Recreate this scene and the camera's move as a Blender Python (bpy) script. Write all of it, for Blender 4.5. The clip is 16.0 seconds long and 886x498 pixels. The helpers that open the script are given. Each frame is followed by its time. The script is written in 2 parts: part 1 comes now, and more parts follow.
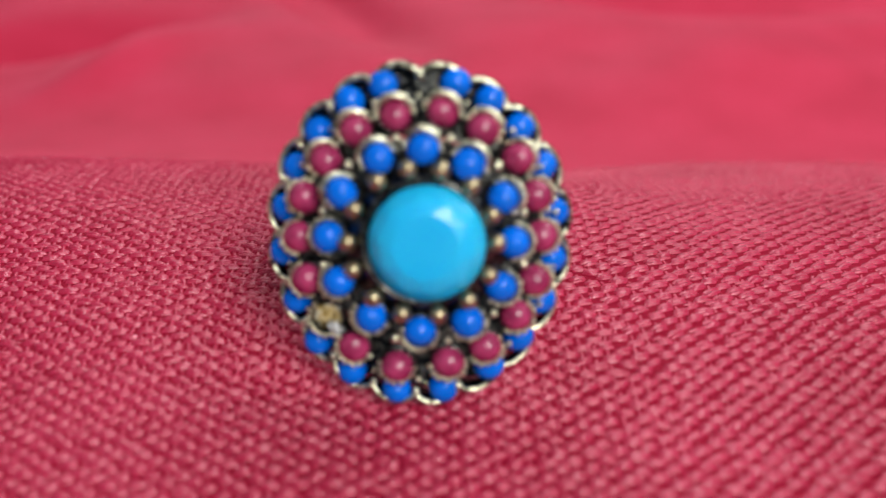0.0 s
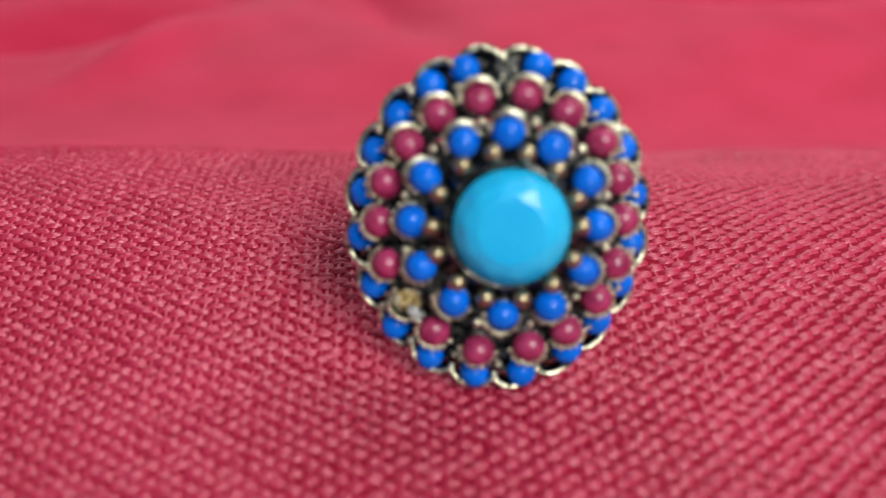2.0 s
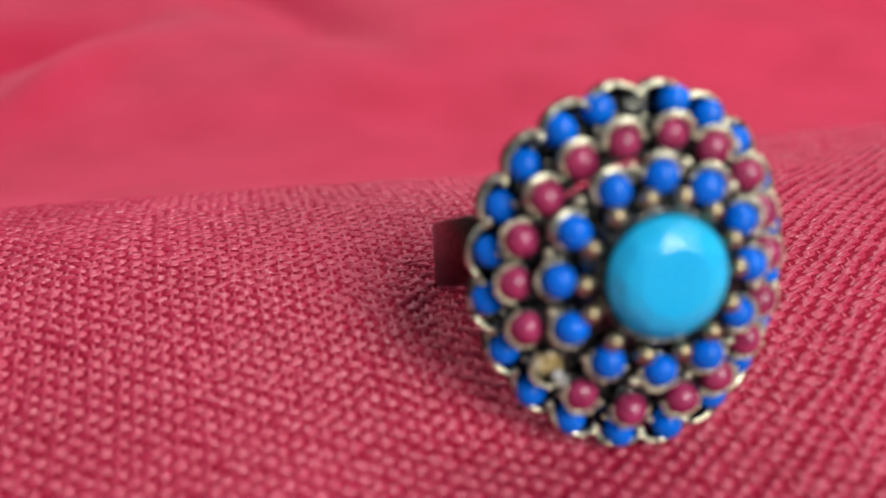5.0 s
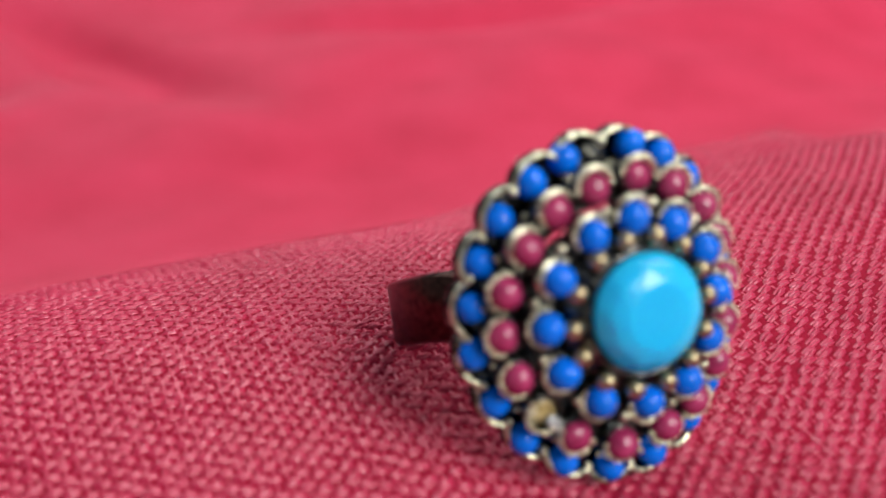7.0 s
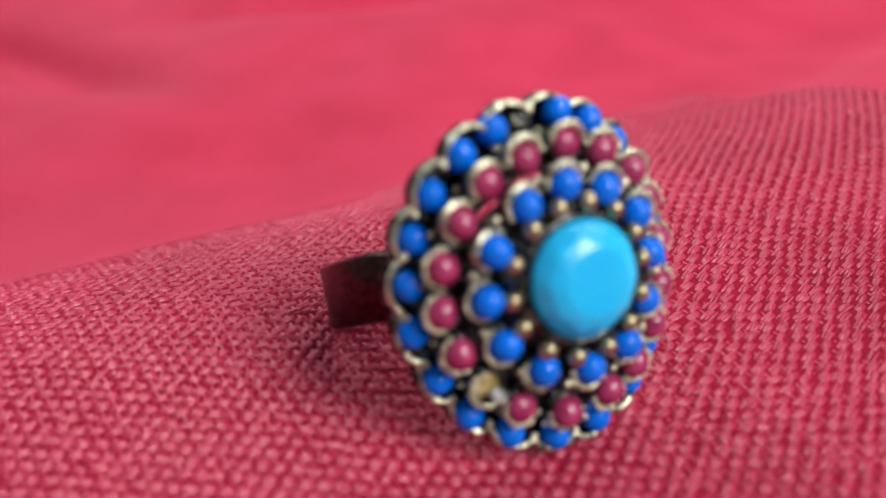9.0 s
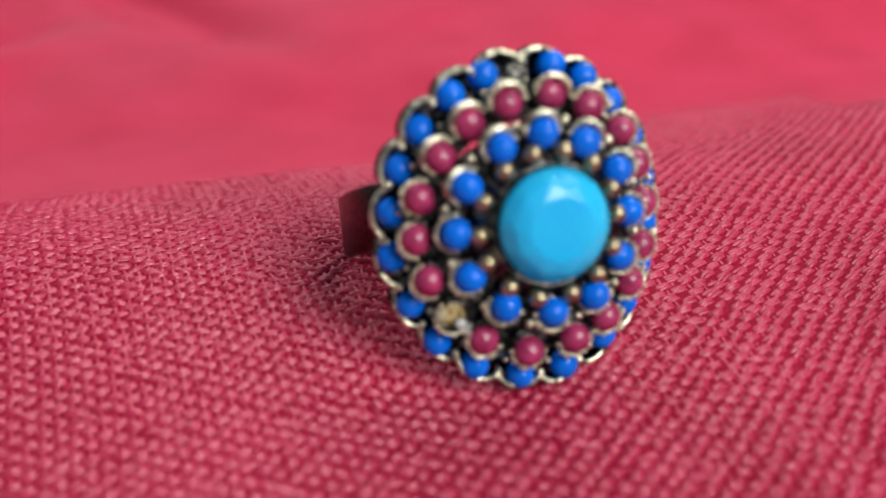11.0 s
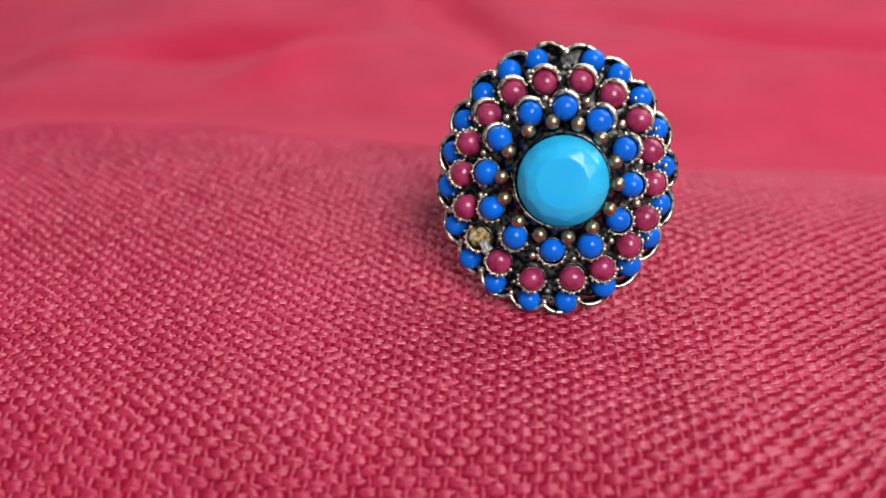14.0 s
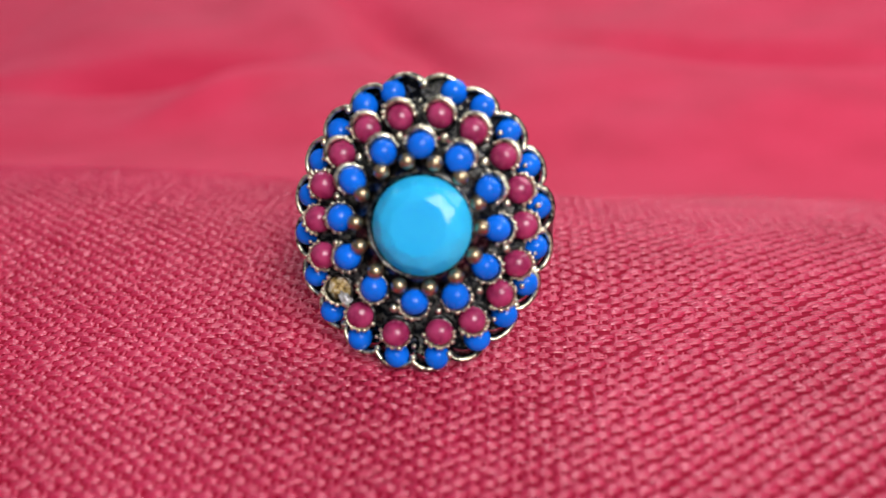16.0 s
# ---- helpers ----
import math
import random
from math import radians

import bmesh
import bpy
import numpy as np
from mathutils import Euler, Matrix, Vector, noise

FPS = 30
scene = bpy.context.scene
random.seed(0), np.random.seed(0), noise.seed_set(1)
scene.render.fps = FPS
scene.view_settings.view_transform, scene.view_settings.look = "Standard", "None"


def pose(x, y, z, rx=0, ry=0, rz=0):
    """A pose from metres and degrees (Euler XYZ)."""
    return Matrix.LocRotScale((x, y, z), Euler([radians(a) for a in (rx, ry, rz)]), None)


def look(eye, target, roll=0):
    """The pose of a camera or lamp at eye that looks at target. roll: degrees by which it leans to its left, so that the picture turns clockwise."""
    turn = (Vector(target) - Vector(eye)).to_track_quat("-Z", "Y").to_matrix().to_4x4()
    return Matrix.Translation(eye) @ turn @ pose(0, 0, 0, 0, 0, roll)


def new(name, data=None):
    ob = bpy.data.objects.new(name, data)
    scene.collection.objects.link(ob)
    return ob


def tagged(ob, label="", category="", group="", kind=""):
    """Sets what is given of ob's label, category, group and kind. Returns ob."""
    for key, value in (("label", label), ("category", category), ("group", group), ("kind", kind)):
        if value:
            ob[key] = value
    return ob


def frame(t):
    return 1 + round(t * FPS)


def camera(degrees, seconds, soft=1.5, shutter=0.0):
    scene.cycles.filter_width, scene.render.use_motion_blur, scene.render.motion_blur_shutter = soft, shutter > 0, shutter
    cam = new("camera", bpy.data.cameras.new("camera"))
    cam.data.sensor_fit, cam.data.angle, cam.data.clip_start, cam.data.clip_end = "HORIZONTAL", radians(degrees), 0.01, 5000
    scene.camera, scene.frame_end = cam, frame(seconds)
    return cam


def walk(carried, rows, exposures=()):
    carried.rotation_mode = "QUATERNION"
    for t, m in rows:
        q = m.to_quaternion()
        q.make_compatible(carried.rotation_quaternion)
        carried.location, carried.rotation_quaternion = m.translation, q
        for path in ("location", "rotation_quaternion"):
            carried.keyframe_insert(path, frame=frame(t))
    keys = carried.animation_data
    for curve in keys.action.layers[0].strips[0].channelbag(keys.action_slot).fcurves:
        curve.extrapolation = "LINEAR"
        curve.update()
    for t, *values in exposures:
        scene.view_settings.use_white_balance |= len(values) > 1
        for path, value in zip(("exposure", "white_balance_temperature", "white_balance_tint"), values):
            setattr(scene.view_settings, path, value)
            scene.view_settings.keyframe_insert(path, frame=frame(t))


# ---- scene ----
cam = camera(51.40, 16.0)
# All plan numbers are in centimetres; CM turns them into metres.
CM = 0.01
PATH = [
    (0.0, -0.059, 0.039, 6.248, 55.36, -0.22, -2.38),
    (0.5, -0.223, -0.015, 6.294, 55.74, -0.22, -2.21),
    (1.0, -0.288, -0.020, 6.285, 55.78, -0.25, -2.30),
    (1.5, -0.482, -0.018, 6.271, 55.56, -0.30, -2.55),
    (2.0, -0.888, 0.052, 6.202, 54.73, -0.29, -3.11),
    (2.5, -1.206, 0.108, 6.196, 54.50, -0.25, -3.46),
    (3.0, -1.854, 0.341, 6.261, 54.86, -0.32, -5.32),
    (3.5, -2.407, 0.656, 6.238, 54.57, -0.54, -7.71),
    (3.7, -2.488, 0.738, 6.239, 54.22, -0.61, -8.24),
    (5.8, -3.380, 1.650, 6.266, 54.07, -1.19, -17.91),
    (6.0, -3.359, 1.635, 6.270, 54.13, -1.35, -18.89),
    (6.5, -3.918, 1.746, 6.340, 55.23, -1.13, -23.07),
    (7.0, -4.229, 1.930, 6.427, 56.32, -1.01, -25.81),
    (7.5, -4.161, 1.974, 6.375, 55.69, -1.02, -30.52),
    (8.0, -4.278, 2.098, 6.343, 55.21, -0.76, -32.75),
    (8.5, -4.318, 2.097, 6.347, 55.30, -0.73, -31.97),
    (8.7, -4.300, 2.084, 6.339, 55.29, -0.63, -31.97),
    (10.8, -3.340, 0.891, 6.255, 54.53, -1.30, -21.04),
    (11.0, -3.251, 0.694, 6.230, 54.69, -1.19, -20.03),
    (11.5, -3.008, 0.355, 6.234, 54.58, -1.22, -17.55),
    (12.0, -2.779, -0.077, 6.148, 53.32, -1.39, -14.06),
    (12.5, -2.342, -0.695, 6.164, 54.31, -1.54, -9.78),
    (13.0, -2.106, -1.179, 6.429, 56.79, -1.15, -5.11),
    (13.5, -1.145, -1.918, 6.567, 58.11, -0.53, -0.28),
    (14.0, -0.528, -2.637, 6.630, 57.72, -0.24, 4.69),
    (14.5, -0.389, -2.653, 6.495, 57.22, -0.19, 5.27),
    (15.0, -0.233, -2.718, 6.509, 58.82, 0.07, 4.73),
    (15.5, 0.475, -2.408, 6.503, 59.77, 0.55, 4.99),
    (16.0, 0.955, -1.482, 6.366, 58.98, 0.97, 3.95),
]
walk(cam, [(t, pose(CM * x, CM * y, CM * z, rx, ry, rz)) for t, x, y, z, rx, ry, rz in PATH],
     # the phone's own exposure and white balance drift a little
     [(0.0, -0.10, 6500, 9), (3.5, -0.10, 6500, 9.5), (6.0, 0.03, 6500, 9.5), (8.5, 0.06, 6500, 10.5), (11.0, -0.06, 6500, 11), (12.3, -0.14, 6500, 12),
      (13.2, -0.08, 6500, 13), (14.5, -0.08, 6500, 15), (16.0, 0.0, 6500, 18)])
# A phone lens close up: shallow depth of field, focus set once.
cam.data.dof.use_dof = True
cam.data.dof.focus_distance = 0.108
cam.data.dof.aperture_fstop = 13.5

# ---- light ----
world = bpy.data.worlds.new("room_air")
scene.world = world
world.use_nodes = True
world.node_tree.nodes["Background"].inputs["Color"].default_value = (0.75, 0.78, 0.85, 1)
world.node_tree.nodes["Background"].inputs["Strength"].default_value = 0.22


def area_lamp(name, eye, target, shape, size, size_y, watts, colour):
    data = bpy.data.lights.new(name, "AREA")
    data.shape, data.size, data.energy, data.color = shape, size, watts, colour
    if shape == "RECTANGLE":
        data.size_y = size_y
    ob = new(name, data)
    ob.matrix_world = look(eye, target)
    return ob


# ceiling lamp behind the camera, inferred from bead highlights; the others are added fills
# fill beside the cloth, no lamp known there; lights the right side
area_lamp("side_fill", (0.20, 0.24, 0.26), (0.0, 0.073, 0.0), "DISK", 0.28, 0, 0.66, (1.0, 0.97, 0.95))
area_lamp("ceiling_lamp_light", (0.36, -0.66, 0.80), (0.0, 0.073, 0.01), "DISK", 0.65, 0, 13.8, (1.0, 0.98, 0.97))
# fill beyond the cloth, no window known; brightens the far cloth
area_lamp("back_fill", (-0.12, 1.45, 0.90), (0.05, 0.1, 0.0), "RECTANGLE", 1.2, 0.9, 13.0, (0.95, 0.97, 1.0))


# ---- materials ----
def material(name, colour, rough=0.5, metal=0.0):
    mat = bpy.data.materials.new(name)
    mat.use_nodes = True
    tree = mat.node_tree
    b = tree.nodes["Principled BSDF"]
    b.inputs["Base Color"].default_value = (*colour, 1)
    b.inputs["Roughness"].default_value = rough
    b.inputs["Metallic"].default_value = metal
    return mat, tree, b


def node(tree, kind, **values):
    nd = tree.nodes.new(kind)
    for key, value in values.items():
        nd.inputs[key].default_value = value
    return nd


def noise_node(tree, scale, detail=3.0, stretch=None):
    co = tree.nodes.new("ShaderNodeTexCoord")
    nz = node(tree, "ShaderNodeTexNoise", Scale=scale, Detail=detail)
    if stretch:
        mp = node(tree, "ShaderNodeMapping", Scale=stretch)
        tree.links.new(co.outputs["Object"], mp.inputs["Vector"])
        tree.links.new(mp.outputs["Vector"], nz.inputs["Vector"])
    else:
        tree.links.new(co.outputs["Object"], nz.inputs["Vector"])
    return nz


def ramp(tree, source, stops):
    r = tree.nodes.new("ShaderNodeValToRGB")
    while len(r.color_ramp.elements) < len(stops):
        r.color_ramp.elements.new(0.5)
    for el, (p, c) in zip(r.color_ramp.elements, stops):
        el.position, el.color = p, (*c, 1)
    tree.links.new(source, r.inputs["Fac"])
    return r.outputs["Color"]


def bump(tree, b, height, distance, strength=0.6):
    bp = node(tree, "ShaderNodeBump", Strength=strength, Distance=distance)
    tree.links.new(height, bp.inputs["Height"])
    tree.links.new(bp.outputs["Normal"], b.inputs["Normal"])


def cloth_material(name, dark, mid, light, thread_bump, rough, gloss, sheen):
    mat, tree, b = material(name, mid, rough)
    big = noise_node(tree, 55.0, 3.0)
    fine = noise_node(tree, 2600.0, 3.0, (1.0, 3.5, 1.0))
    mix = node(tree, "ShaderNodeMix")
    mix.data_type = "FLOAT"
    mix.inputs[0].default_value = 0.45
    tree.links.new(big.outputs["Fac"], mix.inputs[2])
    tree.links.new(fine.outputs["Fac"], mix.inputs[3])
    tree.links.new(ramp(tree, mix.outputs[0], [(0.3, dark), (0.5, mid), (0.7, light)]), b.inputs["Base Color"])
    b.inputs["Sheen Weight"].default_value = sheen
    b.inputs["Sheen Roughness"].default_value = 0.35
    b.inputs["Sheen Tint"].default_value = (1.0, 0.22, 0.32, 1)
    b.inputs["Specular IOR Level"].default_value = gloss
    b.inputs["Specular Tint"].default_value = (1.0, 0.70, 0.76, 1)
    bump(tree, b, fine.outputs["Fac"], thread_bump)
    return mat


CLOTH = cloth_material("red_cotton", (0.40, 0.014, 0.044), (0.48, 0.022, 0.062), (0.54, 0.030, 0.080), 0.00010, 0.7, 0.2, 0.35)
THREAD = cloth_material("red_thread", (0.38, 0.013, 0.048), (0.46, 0.021, 0.070), (0.56, 0.034, 0.098), 0.00014, 0.30, 0.86, 0.02)
# same dyed cloth, coloured darker for the shade in the weave's gaps
GAP_SHADE = cloth_material("red_gap_shade", (0.20, 0.003, 0.018), (0.26, 0.005, 0.025), (0.33, 0.008, 0.034), 0.00010, 0.7, 0.1, 0.0)


def brass_material(name, patina, bright, rough, lo, hi):
    mat, tree, b = material(name, bright, rough, 1.0)
    worn = noise_node(tree, 1500.0, 4.0)
    tree.links.new(ramp(tree, worn.outputs["Fac"], [(lo, patina), (hi, bright)]), b.inputs["Base Color"])
    bump(tree, b, worn.outputs["Fac"], 0.00008, 0.5)
    return mat


BRASS_DARK = brass_material("blackened_brass", (0.015, 0.017, 0.021), (0.24, 0.24, 0.21), 0.30, 0.44, 0.70)
BRASS_RIM = brass_material("worn_brass", (0.035, 0.033, 0.024), (0.90, 0.89, 0.63), 0.34, 0.36, 0.54)
# paler copy of the worn brass: grains, and painted light on upper lips
BRASS_LIP = brass_material("bright_brass", (0.06, 0.055, 0.03), (0.94, 0.93, 0.68), 0.36, 0.33, 0.50)
BRASS_WALL = brass_material("half_worn_brass", (0.014, 0.016, 0.020), (0.50, 0.50, 0.44), 0.27, 0.50, 0.70)
BRASS_BALL = brass_material("antique_brass", (0.32, 0.25, 0.14), (0.72, 0.62, 0.39), 0.34, 0.35, 0.65)
# red tint puts the cloth's reflection into the dark metal's colour
BAND = brass_material("dark_metal_red_reflection", (0.02, 0.012, 0.010), (0.10, 0.05, 0.04), 0.30, 0.35, 0.70)


def bead_material(name, low, high, rough, coat, mottled):
    mat, tree, b = material(name, high, rough)
    spots = noise_node(tree, 700.0 if mottled else 350.0, 3.0)
    tree.links.new(ramp(tree, spots.outputs["Fac"], [(0.35, low), (0.62, high)]), b.inputs["Base Color"])
    b.inputs["Coat Weight"].default_value = coat
    b.inputs["Specular IOR Level"].default_value = 0.27
    b.inputs["Coat Roughness"].default_value = 0.22
    bump(tree, b, spots.outputs["Fac"], 0.00003, 0.3)
    return mat


BLUE = bead_material("blue_enamel", (0.0, 0.130, 0.68), (0.0, 0.168, 0.86), 0.17, 0.0, False)
PLUM = bead_material("plum_pearl", (0.25, 0.014, 0.068), (0.43, 0.042, 0.135), 0.26, 0.7, True)
GLUE, _t, _b = material("dried_glue", (0.52, 0.40, 0.16), 0.35)
_n = noise_node(_t, 1600.0, 3.0)
_t.links.new(ramp(_t, _n.outputs["Fac"], [(0.36, (0.10, 0.06, 0.02)), (0.5, (0.48, 0.34, 0.10)), (0.66, (0.75, 0.74, 0.62))]), _b.inputs["Base Color"])
bump(_t, _b, _n.outputs["Fac"], 0.0002, 0.8)
CLEAR_GLUE, _t, _b = material("clear_glue", (0.45, 0.46, 0.45), 0.18)
_n = noise_node(_t, 1400.0, 3.0)
_t.links.new(ramp(_t, _n.outputs["Fac"], [(0.35, (0.16, 0.14, 0.12)), (0.65, (0.62, 0.66, 0.66))]), _b.inputs["Base Color"])
bump(_t, _b, _n.outputs["Fac"], 0.0001, 0.5)
STONE, _t, _b = material("turquoise_glass", (0.0, 0.52, 0.92), 0.25)
_n = noise_node(_t, 160.0, 2.0)
_t.links.new(ramp(_t, _n.outputs["Fac"], [(0.3, (0.01, 0.50, 0.95)), (0.7, (0.025, 0.56, 1.0))]), _b.inputs["Base Color"])
_b.inputs["Subsurface Weight"].default_value = 0.5
_b.inputs["Subsurface Radius"].default_value = (0.3, 0.8, 1.0)
_b.inputs["Subsurface Scale"].default_value = 0.003
WOOD, _t, _b = material("plain_wood", (0.25, 0.15, 0.08), 0.5)
_n = noise_node(_t, 6.0, 5.0, (1.0, 12.0, 1.0))
_t.links.new(ramp(_t, _n.outputs["Fac"], [(0.3, (0.16, 0.09, 0.045)), (0.7, (0.32, 0.2, 0.11))]), _b.inputs["Base Color"])


# ---- mesh helpers ----
def part(name, bm, mat, parent=None, label=""):
    """Links a bmesh as one mesh object, under a thing or a part."""
    me = bpy.data.meshes.new(name)
    bm.to_mesh(me)
    bm.free()
    me.materials.append(mat)
    ob = new(name, me)
    ob.parent = parent
    return tagged(ob, label)


def share(name, me, parent, label=""):
    ob = new(name, me)
    ob.parent = parent
    return tagged(ob, label)


def smooth(bm, on=True):
    for fc in bm.faces:
        fc.smooth = on
    return bm


def box(bm, lo, hi):
    bmesh.ops.create_cube(bm, size=1.0, matrix=Matrix.LocRotScale(
        [(a + b) / 2 for a, b in zip(lo, hi)], None, [b - a for a, b in zip(lo, hi)]))
    return bm


def lathe(profile, n, lift=None):
    """A closed surface of revolution about z; lift(angle, r, h) may change a height."""
    bm = bmesh.new()
    rings = []
    for r, h in profile:
        if r < 1e-9:
            rings.append([bm.verts.new((0, 0, h))] * n)
        else:
            rings.append([bm.verts.new((r * math.cos(a), r * math.sin(a), h + (lift(a, r, h) if lift else 0)))
                          for a in [2 * math.pi * k / n for k in range(n)]])
    for p, q in zip(rings, rings[1:]):
        for k in range(n):
            corners = []
            for v in (p[k], p[(k + 1) % n], q[(k + 1) % n], q[k]):
                if v not in corners:
                    corners.append(v)
            if len(corners) > 2:
                bm.faces.new(corners)
    bmesh.ops.recalc_face_normals(bm, faces=bm.faces)
    return smooth(bm)


def sweep(points, radius, closed=True, sides=8, taper=0.0):
    """A round wire through points; taper thins it to its ends."""
    bm = bmesh.new()
    n = len(points)
    rings = []
    for k in range(n):
        p = Vector(points[k])
        a = Vector(points[k - 1]) if closed or k else p
        b = Vector(points[(k + 1) % n]) if closed or k < n - 1 else p
        d = (b - a).normalized()
        u = d.cross(Vector((0, 0, 1))).normalized()
        w = u.cross(d)
        size = radius * (1 - taper * (2.0 * k / (n - 1) - 1) ** 2)
        rings.append([bm.verts.new(p + size * (math.cos(s) * u + math.sin(s) * w))
                      for s in [2 * math.pi * j / sides for j in range(sides)]])
    for k in range(n if closed else n - 1):
        p, q = rings[k], rings[(k + 1) % n]
        for j in range(sides):
            bm.faces.new((p[j], p[(j + 1) % sides], q[(j + 1) % sides], q[j]))
    if not closed:
        bm.faces.new(rings[0][::-1]), bm.faces.new(rings[-1])
    bmesh.ops.recalc_face_normals(bm, faces=bm.faces)
    return smooth(bm)


# ---- setting: the table top under the cloth ----
TABLE_Z = -0.0345
bm = box(bmesh.new(), (-0.30, -0.16, TABLE_Z - 0.025), (0.37, 0.52, TABLE_Z))
bmesh.ops.bevel(bm, geom=bm.edges[:], offset=0.004, segments=3, affect="EDGES")
tagged(part("table_top", bm, WOOD), kind="structure")


# ---- the cloth ----
def step(v):
    v = min(1.0, max(0.0, v))
    return v * v * (3 - 2 * v)


def bell(x, y, cx, cy, sx, sy, turn=0.0):
    c, s = math.cos(radians(turn)), math.sin(radians(turn))
    u, v = (x - cx) * c + (y - cy) * s, -(x - cx) * s + (y - cy) * c
    return math.exp(-(u / sx) ** 2 - (v / sy) ** 2)


def cloth_height(x, y):
    """Height of the cloth over the plan, in centimetres: a flat-topped roll, with loose folds behind it."""
    brow = 8.90 + (-0.14 * x - 0.008 * x * x if x < 0 else -0.14 * x + 0.008 * x * x)
    fall = max(0.0, y - brow)
    z = -0.07 * fall * fall if fall < 4.5 else -2.3 + 0.88 * math.exp(-(fall - 4.5) * 0.716)
    z -= 3.3 * step((4.7 - y) / 4.6)
    z += 0.05 * math.sin(0.9 * x + 0.5) * math.sin(0.7 * y)
    z += 0.10 * noise.noise((0.22 * x, 0.22 * y, 3.1))
    z -= 0.10 * bell(x, y, -1.2, 6.9, 1.0, 0.8)
    back = step((y - 14.0) / 4.0)
    if back > 0:
        z -= back * 1.2 * bell(x, y, -2.0, 25.0, 4.2, 1.1, -61)
        z -= back * 1.0 * bell(x, y, -9.0, 22.2, 3.6, 0.9, 22)
        z += back * 0.5 * bell(x, y, -6.6, 20.3, 2.2, 0.7, 55)
        z -= back * 0.5 * bell(x, y, 8.0, 24.0, 5.0, 0.8, -12)
        z += back * (0.35 * noise.noise((0.10 * x + 5.0, 0.16 * y, 0.7)) + 0.25 * noise.noise((0.25 * x, 0.32 * y, 8.0)))
    z -= 1.6 * step((-12.0 - x) / 6.0) + 1.6 * step((x - 18.0) / 6.0)
    return max(z, -3.25 + 0.05 * noise.noise((0.3 * x, 0.3 * y, 2.0)))


def cloth_sheet(x0, x1, y0, y1, stepx, stepy):
    nx, ny = round((x1 - x0) / stepx), round((y1 - y0) / stepy)
    verts, faces = [], []
    for j in range(ny + 1):
        for i in range(nx + 1):
            x, y = x0 + (x1 - x0) * i / nx, y0 + (y1 - y0) * j / ny
            verts.append((CM * x, CM * y, CM * cloth_height(x, y)))
    for j in range(ny):
        for i in range(nx):
            k = j * (nx + 1) + i
            faces.append((k, k + 1, k + nx + 2, k + nx + 1))
    me = bpy.data.meshes.new("cloth")
    me.from_pydata(verts, [], faces)
    me.polygons.foreach_set("use_smooth", [True] * len(faces))
    me.materials.append(CLOTH)
    return me


cloth = tagged(new("red_cloth", cloth_sheet(-22, 29, -9, 44, 0.25, 0.25)),
               "crimson red coarse-woven cotton cloth draped with soft folds", "cloth")
solid = cloth.modifiers.new("thickness", "SOLIDIFY")
solid.thickness, solid.offset = 0.0008, -1.0


ROUND = ((-1.0, 0.0), (-0.45, 0.80), (0.45, 0.80), (1.0, 0.0))
ALONG = ((-1.0, 0.05), (-0.72, 0.72), (0.0, 1.0), (0.72, 0.72), (1.0, 0.05))


def strand(verts, faces, cx, cy, hl, hw, top, lean, turn, sink):
    """One raised ply of a thread; turn: it runs away from the camera, not across."""
    base = cloth_height(cx, cy)
    gx = (cloth_height(cx + 0.05, cy) - base) / 0.05
    gy = (cloth_height(cx, cy + 0.05) - base) / 0.05
    k = len(verts)
    for v, high in ROUND:
        for u, full in ALONG:
            px, py = u * hl * (1 - 0.12 * v * v), v * hw * (1 - 0.12 * u * u) + lean * u * hl
            if turn:
                px, py = -py, px
            h = top * (0.35 + 0.65 * high if abs(v) < 1 else 0.0) * full - sink
            verts.append((CM * (cx + px), CM * (cy + py), CM * (base + gx * px + gy * py + h)))
    for b in range(3):
        for a in range(4):
            q = k + 5 * b + a
            faces.append((q, q + 1, q + 6, q + 5))


def thread(verts, faces, rng, cx, cy, hl, hw, top, lean):
    """A weft thread where it passes over: three plies side by side, no two quite alike."""
    for side, up in ((-0.62, 0.80), (0.0, 1.0), (0.62, 0.86)):
        strand(verts, faces, cx + rng.gauss(0, 0.012), cy + side * hw + rng.gauss(0, 0.004), hl * rng.uniform(0.80, 1.06), hw * rng.uniform(0.36, 0.50),
               top * up * rng.uniform(0.84, 1.12), lean + rng.gauss(0, 0.05), False, 0.0)


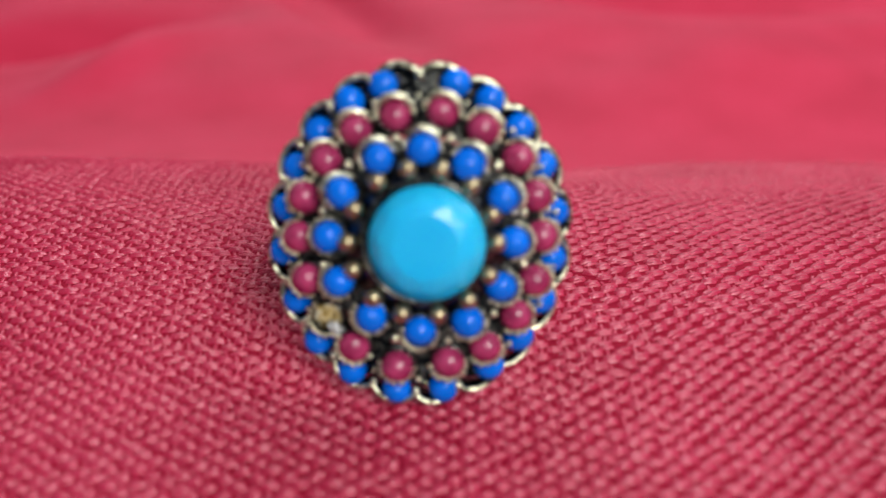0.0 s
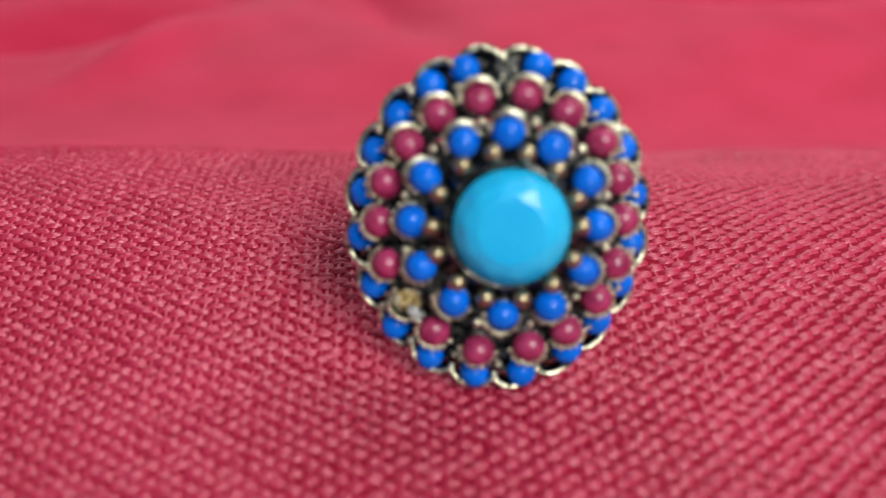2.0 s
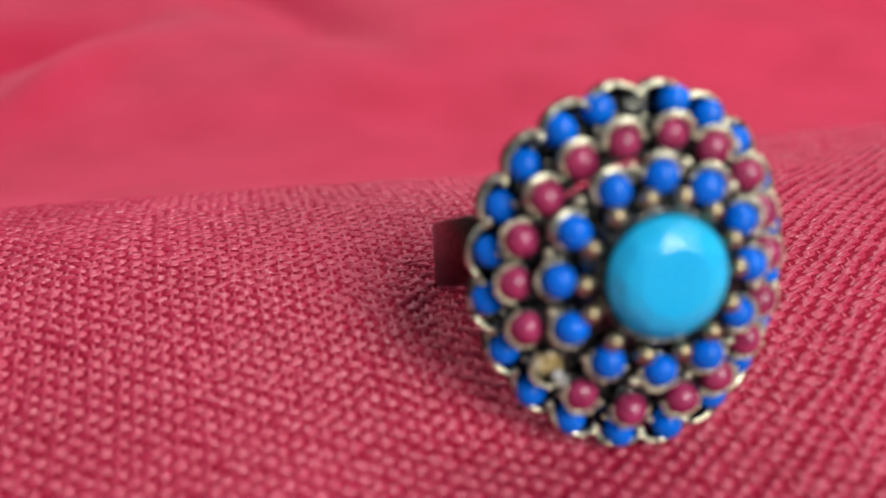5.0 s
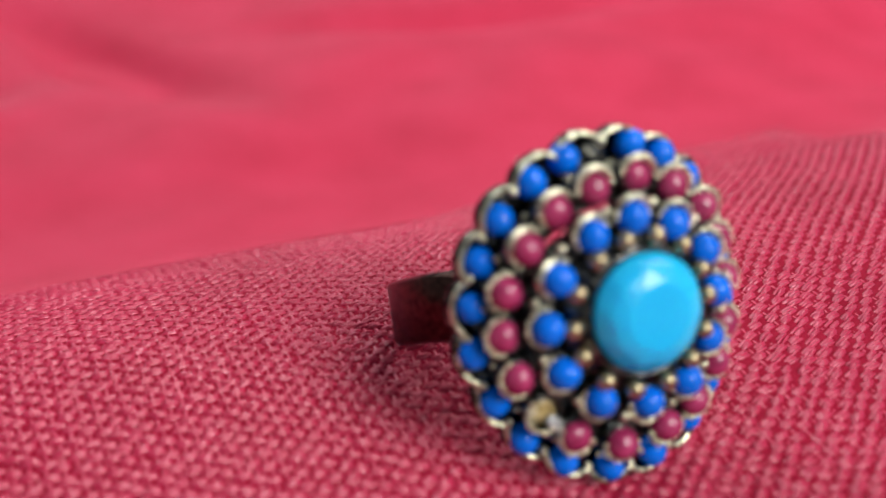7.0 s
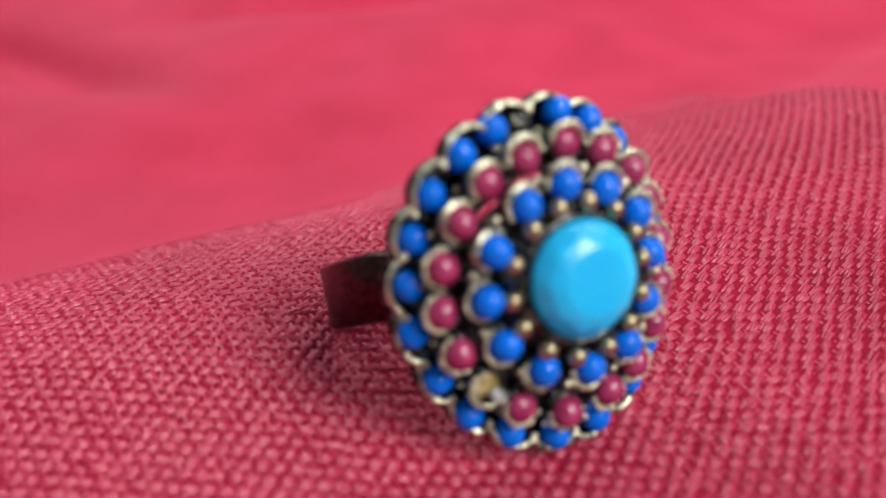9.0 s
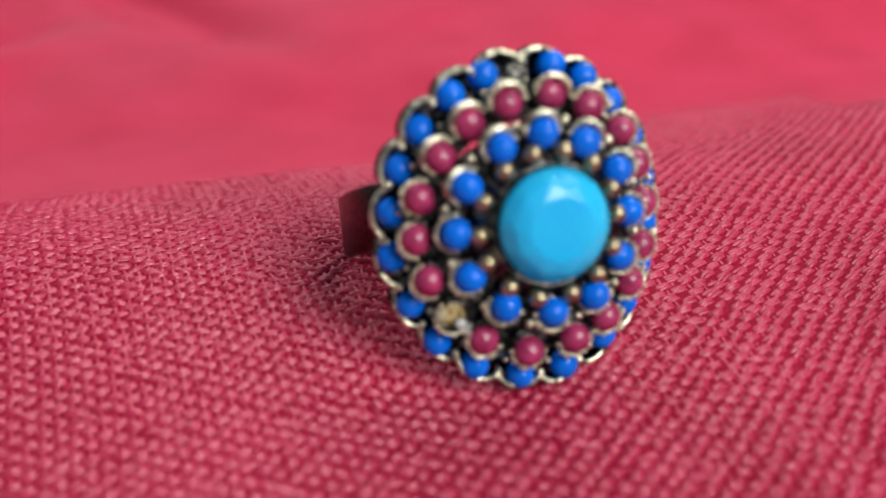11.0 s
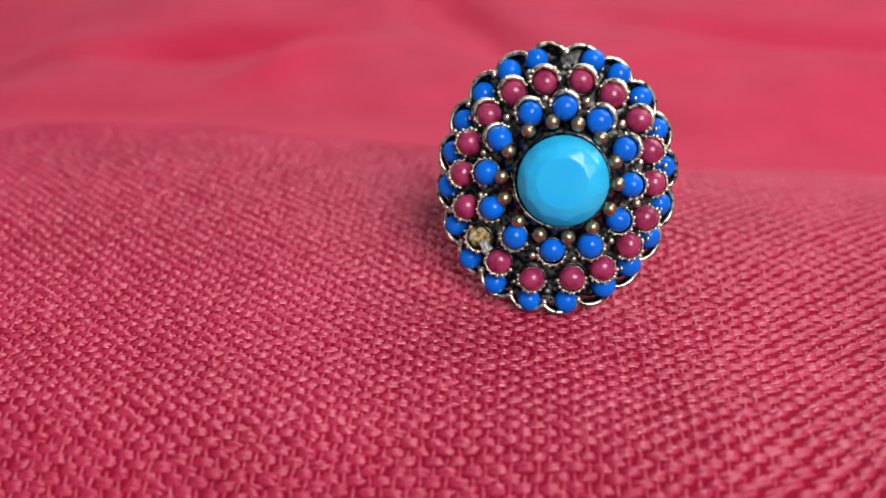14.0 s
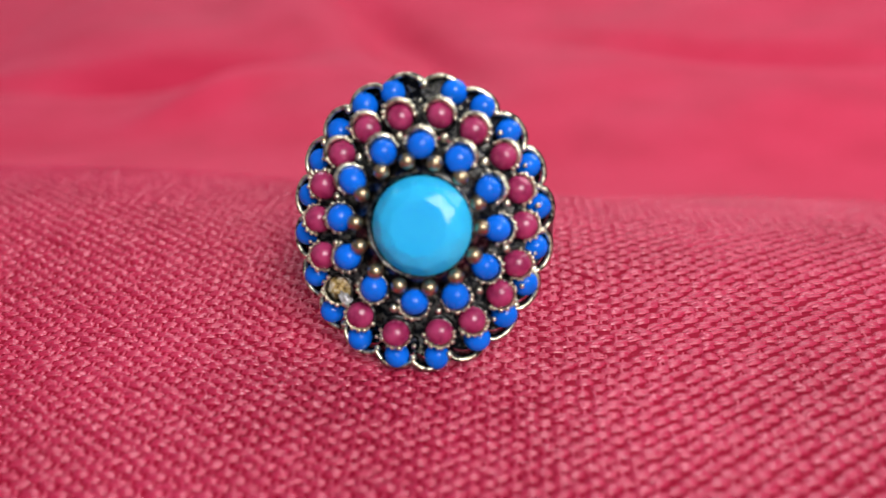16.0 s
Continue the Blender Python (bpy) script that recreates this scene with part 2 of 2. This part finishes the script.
def weave(x0, x1, y0, y1, pitch, row):
    """The plain weave's thick weft threads where they pass over, with the warp between, all in one mesh."""
    rng = random.Random(4)
    verts, faces = [], []
    j, y = 0, y0
    while y < y1:
        x = x0 + pitch * (0.5 * (j % 2))
        while x < x1:
            lay = step((x - 0.3) / 2.5)
            wob = 0.10 * noise.noise((0.35 * x, 0.35 * y, 1.0)) + 0.02 * noise.noise((1.6 * x, 1.6 * y, 4.0))
            cx = x * (1 + 0.07 * lay) + 0.03 * (y - 7) * lay + wob + rng.gauss(0, 0.035) * pitch
            cy = 7 + (y - 7) * (1 + 0.10 * lay) + 0.05 * lay * (x - 0.3) + 0.06 * math.sin(0.5 * x)
            cy += 0.09 * noise.noise((0.4 * x, 0.5 * y, 7.0)) + rng.gauss(0, 0.035) * row
            thread(verts, faces, rng, cx, cy, pitch * rng.uniform(0.34 + 0.05 * lay, 0.42 + 0.04 * lay), row * rng.uniform(0.42 + 0.10 * lay, 0.52 + 0.12 * lay),
                   rng.uniform(0.042, 0.072), rng.gauss(0.02 + 0.20 * lay, 0.06))
            strand(verts, faces, cx + 0.5 * pitch, cy + rng.gauss(0, 0.008), row * rng.uniform(0.70, 0.95), pitch * rng.uniform(0.08, 0.12),
                   rng.uniform(0.022, 0.044) * (1 - 0.4 * lay), rng.gauss(0, 0.15), True, 0.006)
            x += pitch
        y += row
        j += 1
    me = bpy.data.meshes.new("weave")
    me.from_pydata(verts, [], faces)
    me.polygons.foreach_set("use_smooth", [True] * len(faces))
    me.materials.append(THREAD)
    return me


def gap_shade_sheet():
    """A sheet between the raised threads, coloured darker to stand for the shade there."""
    me = bpy.data.meshes.new("weave_gap_shade")
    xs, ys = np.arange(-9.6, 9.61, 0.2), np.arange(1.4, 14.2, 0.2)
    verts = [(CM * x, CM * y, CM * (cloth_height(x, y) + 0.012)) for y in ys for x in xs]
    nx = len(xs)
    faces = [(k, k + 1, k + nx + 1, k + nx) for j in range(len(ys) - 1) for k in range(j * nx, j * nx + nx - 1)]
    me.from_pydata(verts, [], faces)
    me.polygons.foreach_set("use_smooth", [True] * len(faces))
    me.materials.append(GAP_SHADE)
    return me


share("weave_gap_shade", gap_shade_sheet(), cloth, "red sheet coloured dark for shade between the raised weft")
tagged(share("weave", weave(-9.5, 9.0, 1.7, 13.6, 0.265, 0.091), cloth, "raised crimson weft threads"), kind="stuff")

# ---- the ring ----
FACE_O = Vector((0.027, 7.186, 1.474))
FACE_N = Vector((-0.0696, -0.9163, 0.3944)).normalized()
FACE_R = Vector((0.9971, -0.0757, 0.0)).normalized()
FACE_U = FACE_N.cross(FACE_R)
FACE = Matrix.Translation(CM * FACE_O) @ Matrix((FACE_R, FACE_U, FACE_N)).transposed().to_4x4()
BEND = 0.14


def on_face(x, y, h):
    """A place in the ring's own axes: x across, y up, h out; the face bows back to its sides."""
    return Vector((CM * x, CM * y, CM * (h - BEND * x * x)))


def around(k, n, start, a, b, twist=0.0, out=0.0):
    """A place on an oval, out: per cent further out; the inner ovals sit a little up and to one side."""
    s = radians(start + 360.0 * k / n + twist)
    side, rise = (0.060, 0.030) if a < 1.0 else (0.035, 0.0) if a < 1.28 else (0.0, 0.0)
    grow = 1 + 0.01 * out
    return grow * a * math.sin(s) + side, grow * b * math.cos(s) + rise, s


def seat(x, y, h, spin, tilt):
    """Axes on the face: local x points outwards, tilted away from the centre."""
    out = Matrix.Rotation(math.pi / 2 - spin, 4, "Z")
    return Matrix.Translation(on_face(x, y, h)) @ out @ Matrix.Rotation(radians(tilt), 4, "Y")


ring = tagged(new("cocktail_ring"), "antique brass ring with blue and plum beads around turquoise stone", "ring")
ring.matrix_world = FACE
ring.empty_display_size = 0.005


def annulus(name, a, b, width, h, thick, scallops, depth, mat, parent, label=""):
    """A flat oval plate ring with a scalloped outer edge, bowed like the face."""
    bm = bmesh.new()
    n = 160
    loops = []
    for inner, dz in ((1, 0), (0, 0), (0, -thick), (1, -thick)):
        loop = []
        for k in range(n):
            s = 2 * math.pi * k / n
            grow = depth * abs(math.sin(scallops * s / 2)) if scallops else 0
            da = -width if inner else grow
            loop.append(bm.verts.new(on_face((a + da) * math.sin(s), (b + da) * math.cos(s), h + dz)))
        loops.append(loop)
    for p, q in zip(loops, loops[1:] + loops[:1]):
        for k in range(n):
            bm.faces.new((p[k], p[(k + 1) % n], q[(k + 1) % n], q[k]))
    bmesh.ops.recalc_face_normals(bm, faces=bm.faces)
    return part(name, bm, mat, parent, label)


def cup_mesh(radius, depth, rise):
    """A bead cup: a thin bowl whose wall stands higher on its outer side."""
    r, t = CM * radius, CM * 0.032
    prof = [(0, -CM * depth), (r * 0.7, -CM * depth * 0.95), (r - t, -CM * depth * 0.4), (r - t, 0), (r - t * 0.7, CM * 0.012),
            (r - t * 0.3, CM * 0.012), (r, 0), (r, -CM * depth * 0.6), (r * 0.75, -CM * depth * 1.25), (0, -CM * depth * 1.3)]
    bm = lathe(prof, 28, lambda a, q, h: CM * rise * (0.5 + 0.5 * math.cos(a)) if h > -CM * 0.01 else 0)
    me = bpy.data.meshes.new("bead_cup")
    bm.to_mesh(me)
    bm.free()
    me.materials.append(BRASS_DARK)
    return me


def lip_mesh(radius, rise, spread, thick, mat):
    """The worn lip on a cup's outer side; paler metal paints the light on upper ones."""
    pts = []
    for k in range(25):
        a = radians(-spread + 2 * spread * k / 24)
        pts.append((CM * (radius - 0.014) * math.cos(a), CM * (radius - 0.014) * math.sin(a), CM * (0.014 + rise * (0.5 + 0.5 * math.cos(a)))))
    bm = sweep(pts, CM * thick, False, 8, 0.6)
    me = bpy.data.meshes.new("lip")
    smooth(bm).to_mesh(me)
    bm.free()
    me.materials.append(mat)
    return me


def bead_mesh(name, radius, mat):
    bm = bmesh.new()
    bmesh.ops.create_uvsphere(bm, u_segments=28, v_segments=18, radius=CM * radius)
    me = bpy.data.meshes.new(name)
    smooth(bm).to_mesh(me)
    bm.free()
    me.materials.append(mat)
    return me


SMALL_BLUE, BLUE_BEAD, PLUM_BEAD = bead_mesh("blue_bead", 0.142, BLUE), bead_mesh("blue_bead", 0.143, BLUE), bead_mesh("plum_bead", 0.149, PLUM)
rng = random.Random(11)


def grain_mesh(radius):
    bm = bmesh.new()
    bmesh.ops.create_icosphere(bm, subdivisions=2, radius=CM * radius)
    me = bpy.data.meshes.new("grain")
    smooth(bm).to_mesh(me)
    bm.free()
    me.materials.append(BRASS_LIP)
    return me


BIG_GRAIN, SMALL_GRAIN = grain_mesh(0.044), grain_mesh(0.026)


# how far each bead sits from its even place: degrees round the oval, and hundredths of its radius
UNEVEN = {
    20: ((5.2, 1.9, -0.5, -1.1, -0.6, -0.6, -1.7, -3.0, -4.8, -2.3, -1.1, 0.3, -0.1, -0.5, 1.1, 0.2, -1.2, -2.4, -2.9, -5.7),
         (1.1, 0.3, -0.6, -1.3, -1.8, -2.8, -1.0, 0.0, 0.4, 3.0, 4.0, 3.2, 2.8, -0.1, -0.9, -2.9, -3.0, -3.0, -1.7, -0.6)),
    18: ((0.4, -0.1, 0.4, -0.5, -1.3, -0.6, -2.2, -1.9, -2.9, 0.9, 2.8, 1.0, 0.8, 0.4, -1.0, -0.5, -0.7, -1.3),
         (0.1, -1.0, 0.1, -2.0, -2.9, -2.3, -1.8, -0.1, -1.0, 1.6, 2.2, 0.5, -0.9, -0.1, -0.7, -2.5, -1.5, -2.1)),
    12: ((-0.4, -0.4, 0.6, 0.3, 0.3, 0.5, 0.8, 2.9, 2.4, 1.0, 0.1, 1.7),
         (-3.4, -6.0, -4.5, -4.2, -3.1, -0.5, -3.1, -1.2, 0.6, 0.0, -1.7, -2.4)),
}


def tier(name, n, start, cup_axes, bead_axes, h, cup_r, rise, tilt, spread, grains, thick, bead, plate, bead_name, bead_lift, empty=()):
    """One tier of the ring: its plate, and a cup, a lip and a bead at each place."""
    base = annulus(*plate, BRASS_DARK if grains else BRASS_WALL, ring, "blackened brass openwork plate")
    base.name = name
    # upper lips are broader and paler to stand for light they catch
    forms = {high: (cup_mesh(cup_r, 0.15, up), lip_mesh(cup_r, up, spread, wide * thick, mat), up)
             for high, up, wide, mat in ((True, rise, 1.6, BRASS_LIP), (False, 0.3 * rise, 0.65, BRASS_RIM))}
    for k in range(n):
        x, y, s = around(k, n, start, *cup_axes, UNEVEN[n][0][k], 0.6 * UNEVEN[n][1][k])
        m = seat(x, y, h, s, tilt)
        if grains:
            cup, lip, up = forms[math.cos(s) > 0.4]
            share("bead_cup", cup, base).matrix_basis = m
            share("lip", lip, base, "worn brass lip, broad and pale for the light on it" if math.cos(s) > 0.4 else "thin worn brass lip").matrix_basis = m
            for j in range(grains):
                a = radians(-spread + 2 * spread * j / (grains - 1) + rng.gauss(0, 4))
                p = Vector((CM * (cup_r - 0.006) * math.cos(a), CM * (cup_r - 0.006) * math.sin(a), CM * (0.018 + up * (0.5 + 0.5 * math.cos(a)))))
                share("grain", SMALL_GRAIN, base).matrix_basis = m @ Matrix.LocRotScale(p, None, [rng.uniform(0.6, 1.2)] * 3)
        if k in empty:
            bm = bmesh.new()
            bmesh.ops.create_icosphere(bm, subdivisions=3, radius=CM * 0.145)
            for v in bm.verts:
                v.co *= 1 + 0.35 * noise.noise(v.co * 2200)
                v.co.z *= 0.45
            part("glue", smooth(bm), GLUE, base, "yellowish dried glue in an empty cup").matrix_basis = m @ Matrix.Translation((0, 0, -CM * 0.08))
            bm = bmesh.new()
            bmesh.ops.create_icosphere(bm, subdivisions=3, radius=CM * 0.085)
            for v in bm.verts:
                v.co *= 1 + 0.3 * noise.noise(v.co * 2600)
                v.co.x *= 0.7
                v.co.y *= 1.4
                v.co.z *= 0.5
            part("glue", smooth(bm), CLEAR_GLUE, base, "clear grey smear of glue").matrix_basis = m @ Matrix.Translation((0, CM * 0.15, CM * 0.02))
            continue
        x, y, s = around(k, n, start, bead_axes[0], bead_axes[1], UNEVEN[n][0][k], UNEVEN[n][1][k])
        place = on_face(x, y, h + bead_lift + rng.gauss(0, 0.012))
        ob = share(bead_name, bead, base)
        ob.matrix_basis = Matrix.LocRotScale(place, Euler([rng.uniform(0, 6) for _ in range(3)]), [rng.uniform(0.94, 1.05) for _ in range(3)])
    return base


outer = tier("outer_tier", 20, 9, (1.265, 1.430), (1.296, 1.428), 0.100, 0.206, 0.09, 8, 118, 0, 0.033, SMALL_BLUE,
             ("outer_tier", 1.300, 1.455, 0.36, -0.03, 0.06, 20, 0.085), "blue_bead", 0.028)
middle = tier("middle_tier", 18, 9, (1.120, 1.170), (1.125, 1.165), 0.335, 0.172, 0.07, 6, 92, 9, 0.020, PLUM_BEAD,
              ("middle_tier", 1.16, 1.21, 0.26, 0.20, 0.05, 18, 0.03), "plum_bead", -0.004, (11,))
inner = tier("inner_tier", 12, 0, (0.85, 0.85), (0.842, 0.842), 0.460, 0.170, 0.07, 4, 96, 9, 0.020, BLUE_BEAD,
             ("inner_tier", 0.90, 0.90, 0.38, 0.355, 0.06, 12, 0.04), "blue_bead", 0.045)


def scallop(s, a, b, depth, lobes, down):
    """The outline of the outer rim: shallow round lobes that meet in cusps."""
    t = (s * lobes / (2 * math.pi)) % 1.0 * 2 - 1
    d = depth * (math.sqrt(max(0.0, 1.18 - t * t)) - 0.424) / 0.662
    return (a + d) * math.sin(s), (b + d) * math.cos(s) + down


def rim_wall():
    """The thin upright wall round the outer beads, open above."""
    bm = bmesh.new()
    n, loops = 320, []
    for grow, h in ((-0.02, -0.05), (0.012, 0.16), (0.040, 0.16), (0.012, -0.06)):
        loops.append([bm.verts.new(on_face(*scallop(2 * math.pi * k / n, 1.298 + grow, 1.458 + grow, 0.105, 20, -0.012), h)) for k in range(n)])
    for p, q in zip(loops, loops[1:] + loops[:1]):
        for k in range(n):
            bm.faces.new((p[k], p[(k + 1) % n], q[(k + 1) % n], q[k]))
    bmesh.ops.recalc_face_normals(bm, faces=bm.faces)
    return smooth(bm)


part("rim_wall", rim_wall(), BRASS_WALL, outer, "thin blackened scalloped wall")
wire = [on_face(*scallop(2 * math.pi * k / 320, 1.321, 1.483, 0.105, 20, -0.012), 0.165 + 0.012 * math.sin(0.31 * k) * math.sin(0.11 * k)) for k in range(320)]
part("rim", sweep(wire, CM * 0.026, True, 8), BRASS_RIM, outer, "worn bright scalloped brass rim")
foot = [on_face(*scallop(2 * math.pi * k / 320, 1.336, 1.500, 0.100, 20, -0.012), 0.055 + 0.010 * math.sin(0.23 * k + 1) * math.sin(0.13 * k)) for k in range(320)]
part("foot_wire", sweep(foot, CM * 0.022, True, 8), BRASS_WALL, outer, "second dark scalloped wire below the rim")


# small bright grains where the cups meet
for base, n, start, a, b, h, me in ((outer, 20, 18, 1.310, 1.475, 0.17, BIG_GRAIN),
                                    (middle, 18, 19, 1.25, 1.30, 0.31, SMALL_GRAIN),
                                    (inner, 12, 15, 0.93, 0.93, 0.475, BIG_GRAIN)):
    for k in range(n):
        x, y, _s = around(k, n, start, a, b, rng.gauss(0, 1.0))
        share("grain", me, base).matrix_basis = Matrix.LocRotScale(on_face(x, y, h + rng.gauss(0, 0.015)), None, [rng.uniform(0.75, 1.15)] * 3)

# the raised seat of the stone, its grains and prongs
bezel = part("bezel", lathe([(0, CM * 0.34), (CM * 0.74, CM * 0.34), (CM * 0.72, CM * 0.46), (CM * 0.60, CM * 0.54), (CM * 0.56, CM * 0.60),
                             (CM * 0.53, CM * 0.60), (CM * 0.50, CM * 0.50), (0, CM * 0.48)], 56), BRASS_DARK, ring, "blackened brass stone seat")
bezel.matrix_basis = Matrix.Translation((CM * 0.085, CM * 0.025, -CM * 0.055))


def stone_mesh():
    """A round opaque stone with a faceted crown and a flat table."""
    bm = bmesh.new()
    n = 10
    def loop(r, h, m, off):
        return [bm.verts.new((CM * r * math.sin(2 * math.pi * (k + off) / m), CM * r * math.cos(2 * math.pi * (k + off) / m), CM * h)) for k in range(m)]
    low, girdle = loop(0.50, 0.47, 4 * n, 0), loop(0.525, 0.57, 4 * n, 0)
    crown, table = loop(0.43, 0.71, n, 0.5), loop(0.30, 0.77, n, 0.0)
    for k in range(4 * n):
        bm.faces.new((low[k], low[(k + 1) % (4 * n)], girdle[(k + 1) % (4 * n)], girdle[k]))
    for k in range(n):
        q = (k + 1) % n
        bm.faces.new((table[k], table[q], crown[k]))
        bm.faces.new((crown[k], table[q], crown[q]))
        for j in range(4):
            bm.faces.new((girdle[4 * k + j], girdle[(4 * k + j + 1) % (4 * n)], crown[k]))
        bm.faces.new((crown[k], girdle[4 * q], crown[q]))
    bm.faces.new(table)
    bm.faces.new(low)
    bmesh.ops.recalc_face_normals(bm, faces=bm.faces)
    return bm


stone = part("stone", stone_mesh(), STONE, ring, "opaque turquoise faceted round glass stone")
stone.matrix_basis = Matrix.Translation((CM * 0.105, CM * 0.02, -CM * 0.025)) @ Matrix.Rotation(radians(-9), 4, "Z")
bev = stone.modifiers.new("worn_edges", "BEVEL")
bev.width, bev.segments, bev.limit_method, bev.angle_limit = CM * 0.02, 2, "ANGLE", radians(6)

prong_mesh = lathe([(0, -CM * 0.14), (CM * 0.06, -CM * 0.14), (CM * 0.06, -CM * 0.03)] +
                   [(CM * 0.086 * math.cos(a), CM * 0.086 * math.sin(a)) for a in [radians(-35 + 125 * j / 9) for j in range(9)]] + [(0, CM * 0.086)], 20)
prong_me = bpy.data.meshes.new("prong")
prong_mesh.to_mesh(prong_me)
prong_mesh.free()
prong_me.materials.append(BRASS_BALL)
for k in range(14):
    x, y, s = around(k, 14, -12, 0.66, 0.66, rng.gauss(0, 1.0))
    share("prong", prong_me, ring, "rounded antique brass prong").matrix_basis = seat(x, y, 0.570, s, 10)


def band_mesh():
    """The wide oval shank behind the face, open-backed sheet metal with rounded edges."""
    bm = bmesh.new()
    n = 72
    sect = [(-0.40, 0.0), (-0.36, 0.045), (0.27, 0.045), (0.30, 0.0), (0.27, -0.03), (-0.36, -0.03)]
    rings = []
    for k in range(n):
        s = 2 * math.pi * k / n
        c = math.cos(s)
        row = []
        for u, r in sect:
            x, d = (1.39 + r) * math.sin(s) - 0.03, -1.88 + ((1.70 if c > 0 else 0.72) + r) * c
            low = u * (1 + 0.35 * min(0.0, c)) if u < 0 else u
            row.append(bm.verts.new((CM * x, CM * (low - 0.16 + 0.26 * max(-0.75, min(0.9, d + 1.88))), CM * d)))
        rings.append(row)
    for k in range(n):
        p, q = rings[k], rings[(k + 1) % n]
        for j in range(6):
            bm.faces.new((p[j], p[(j + 1) % 6], q[(j + 1) % 6], q[j]))
    bmesh.ops.recalc_face_normals(bm, faces=bm.faces)
    return smooth(bm)


part("band", band_mesh(), BAND, ring, "wide dark polished brass band tinted as if reflecting the cloth")
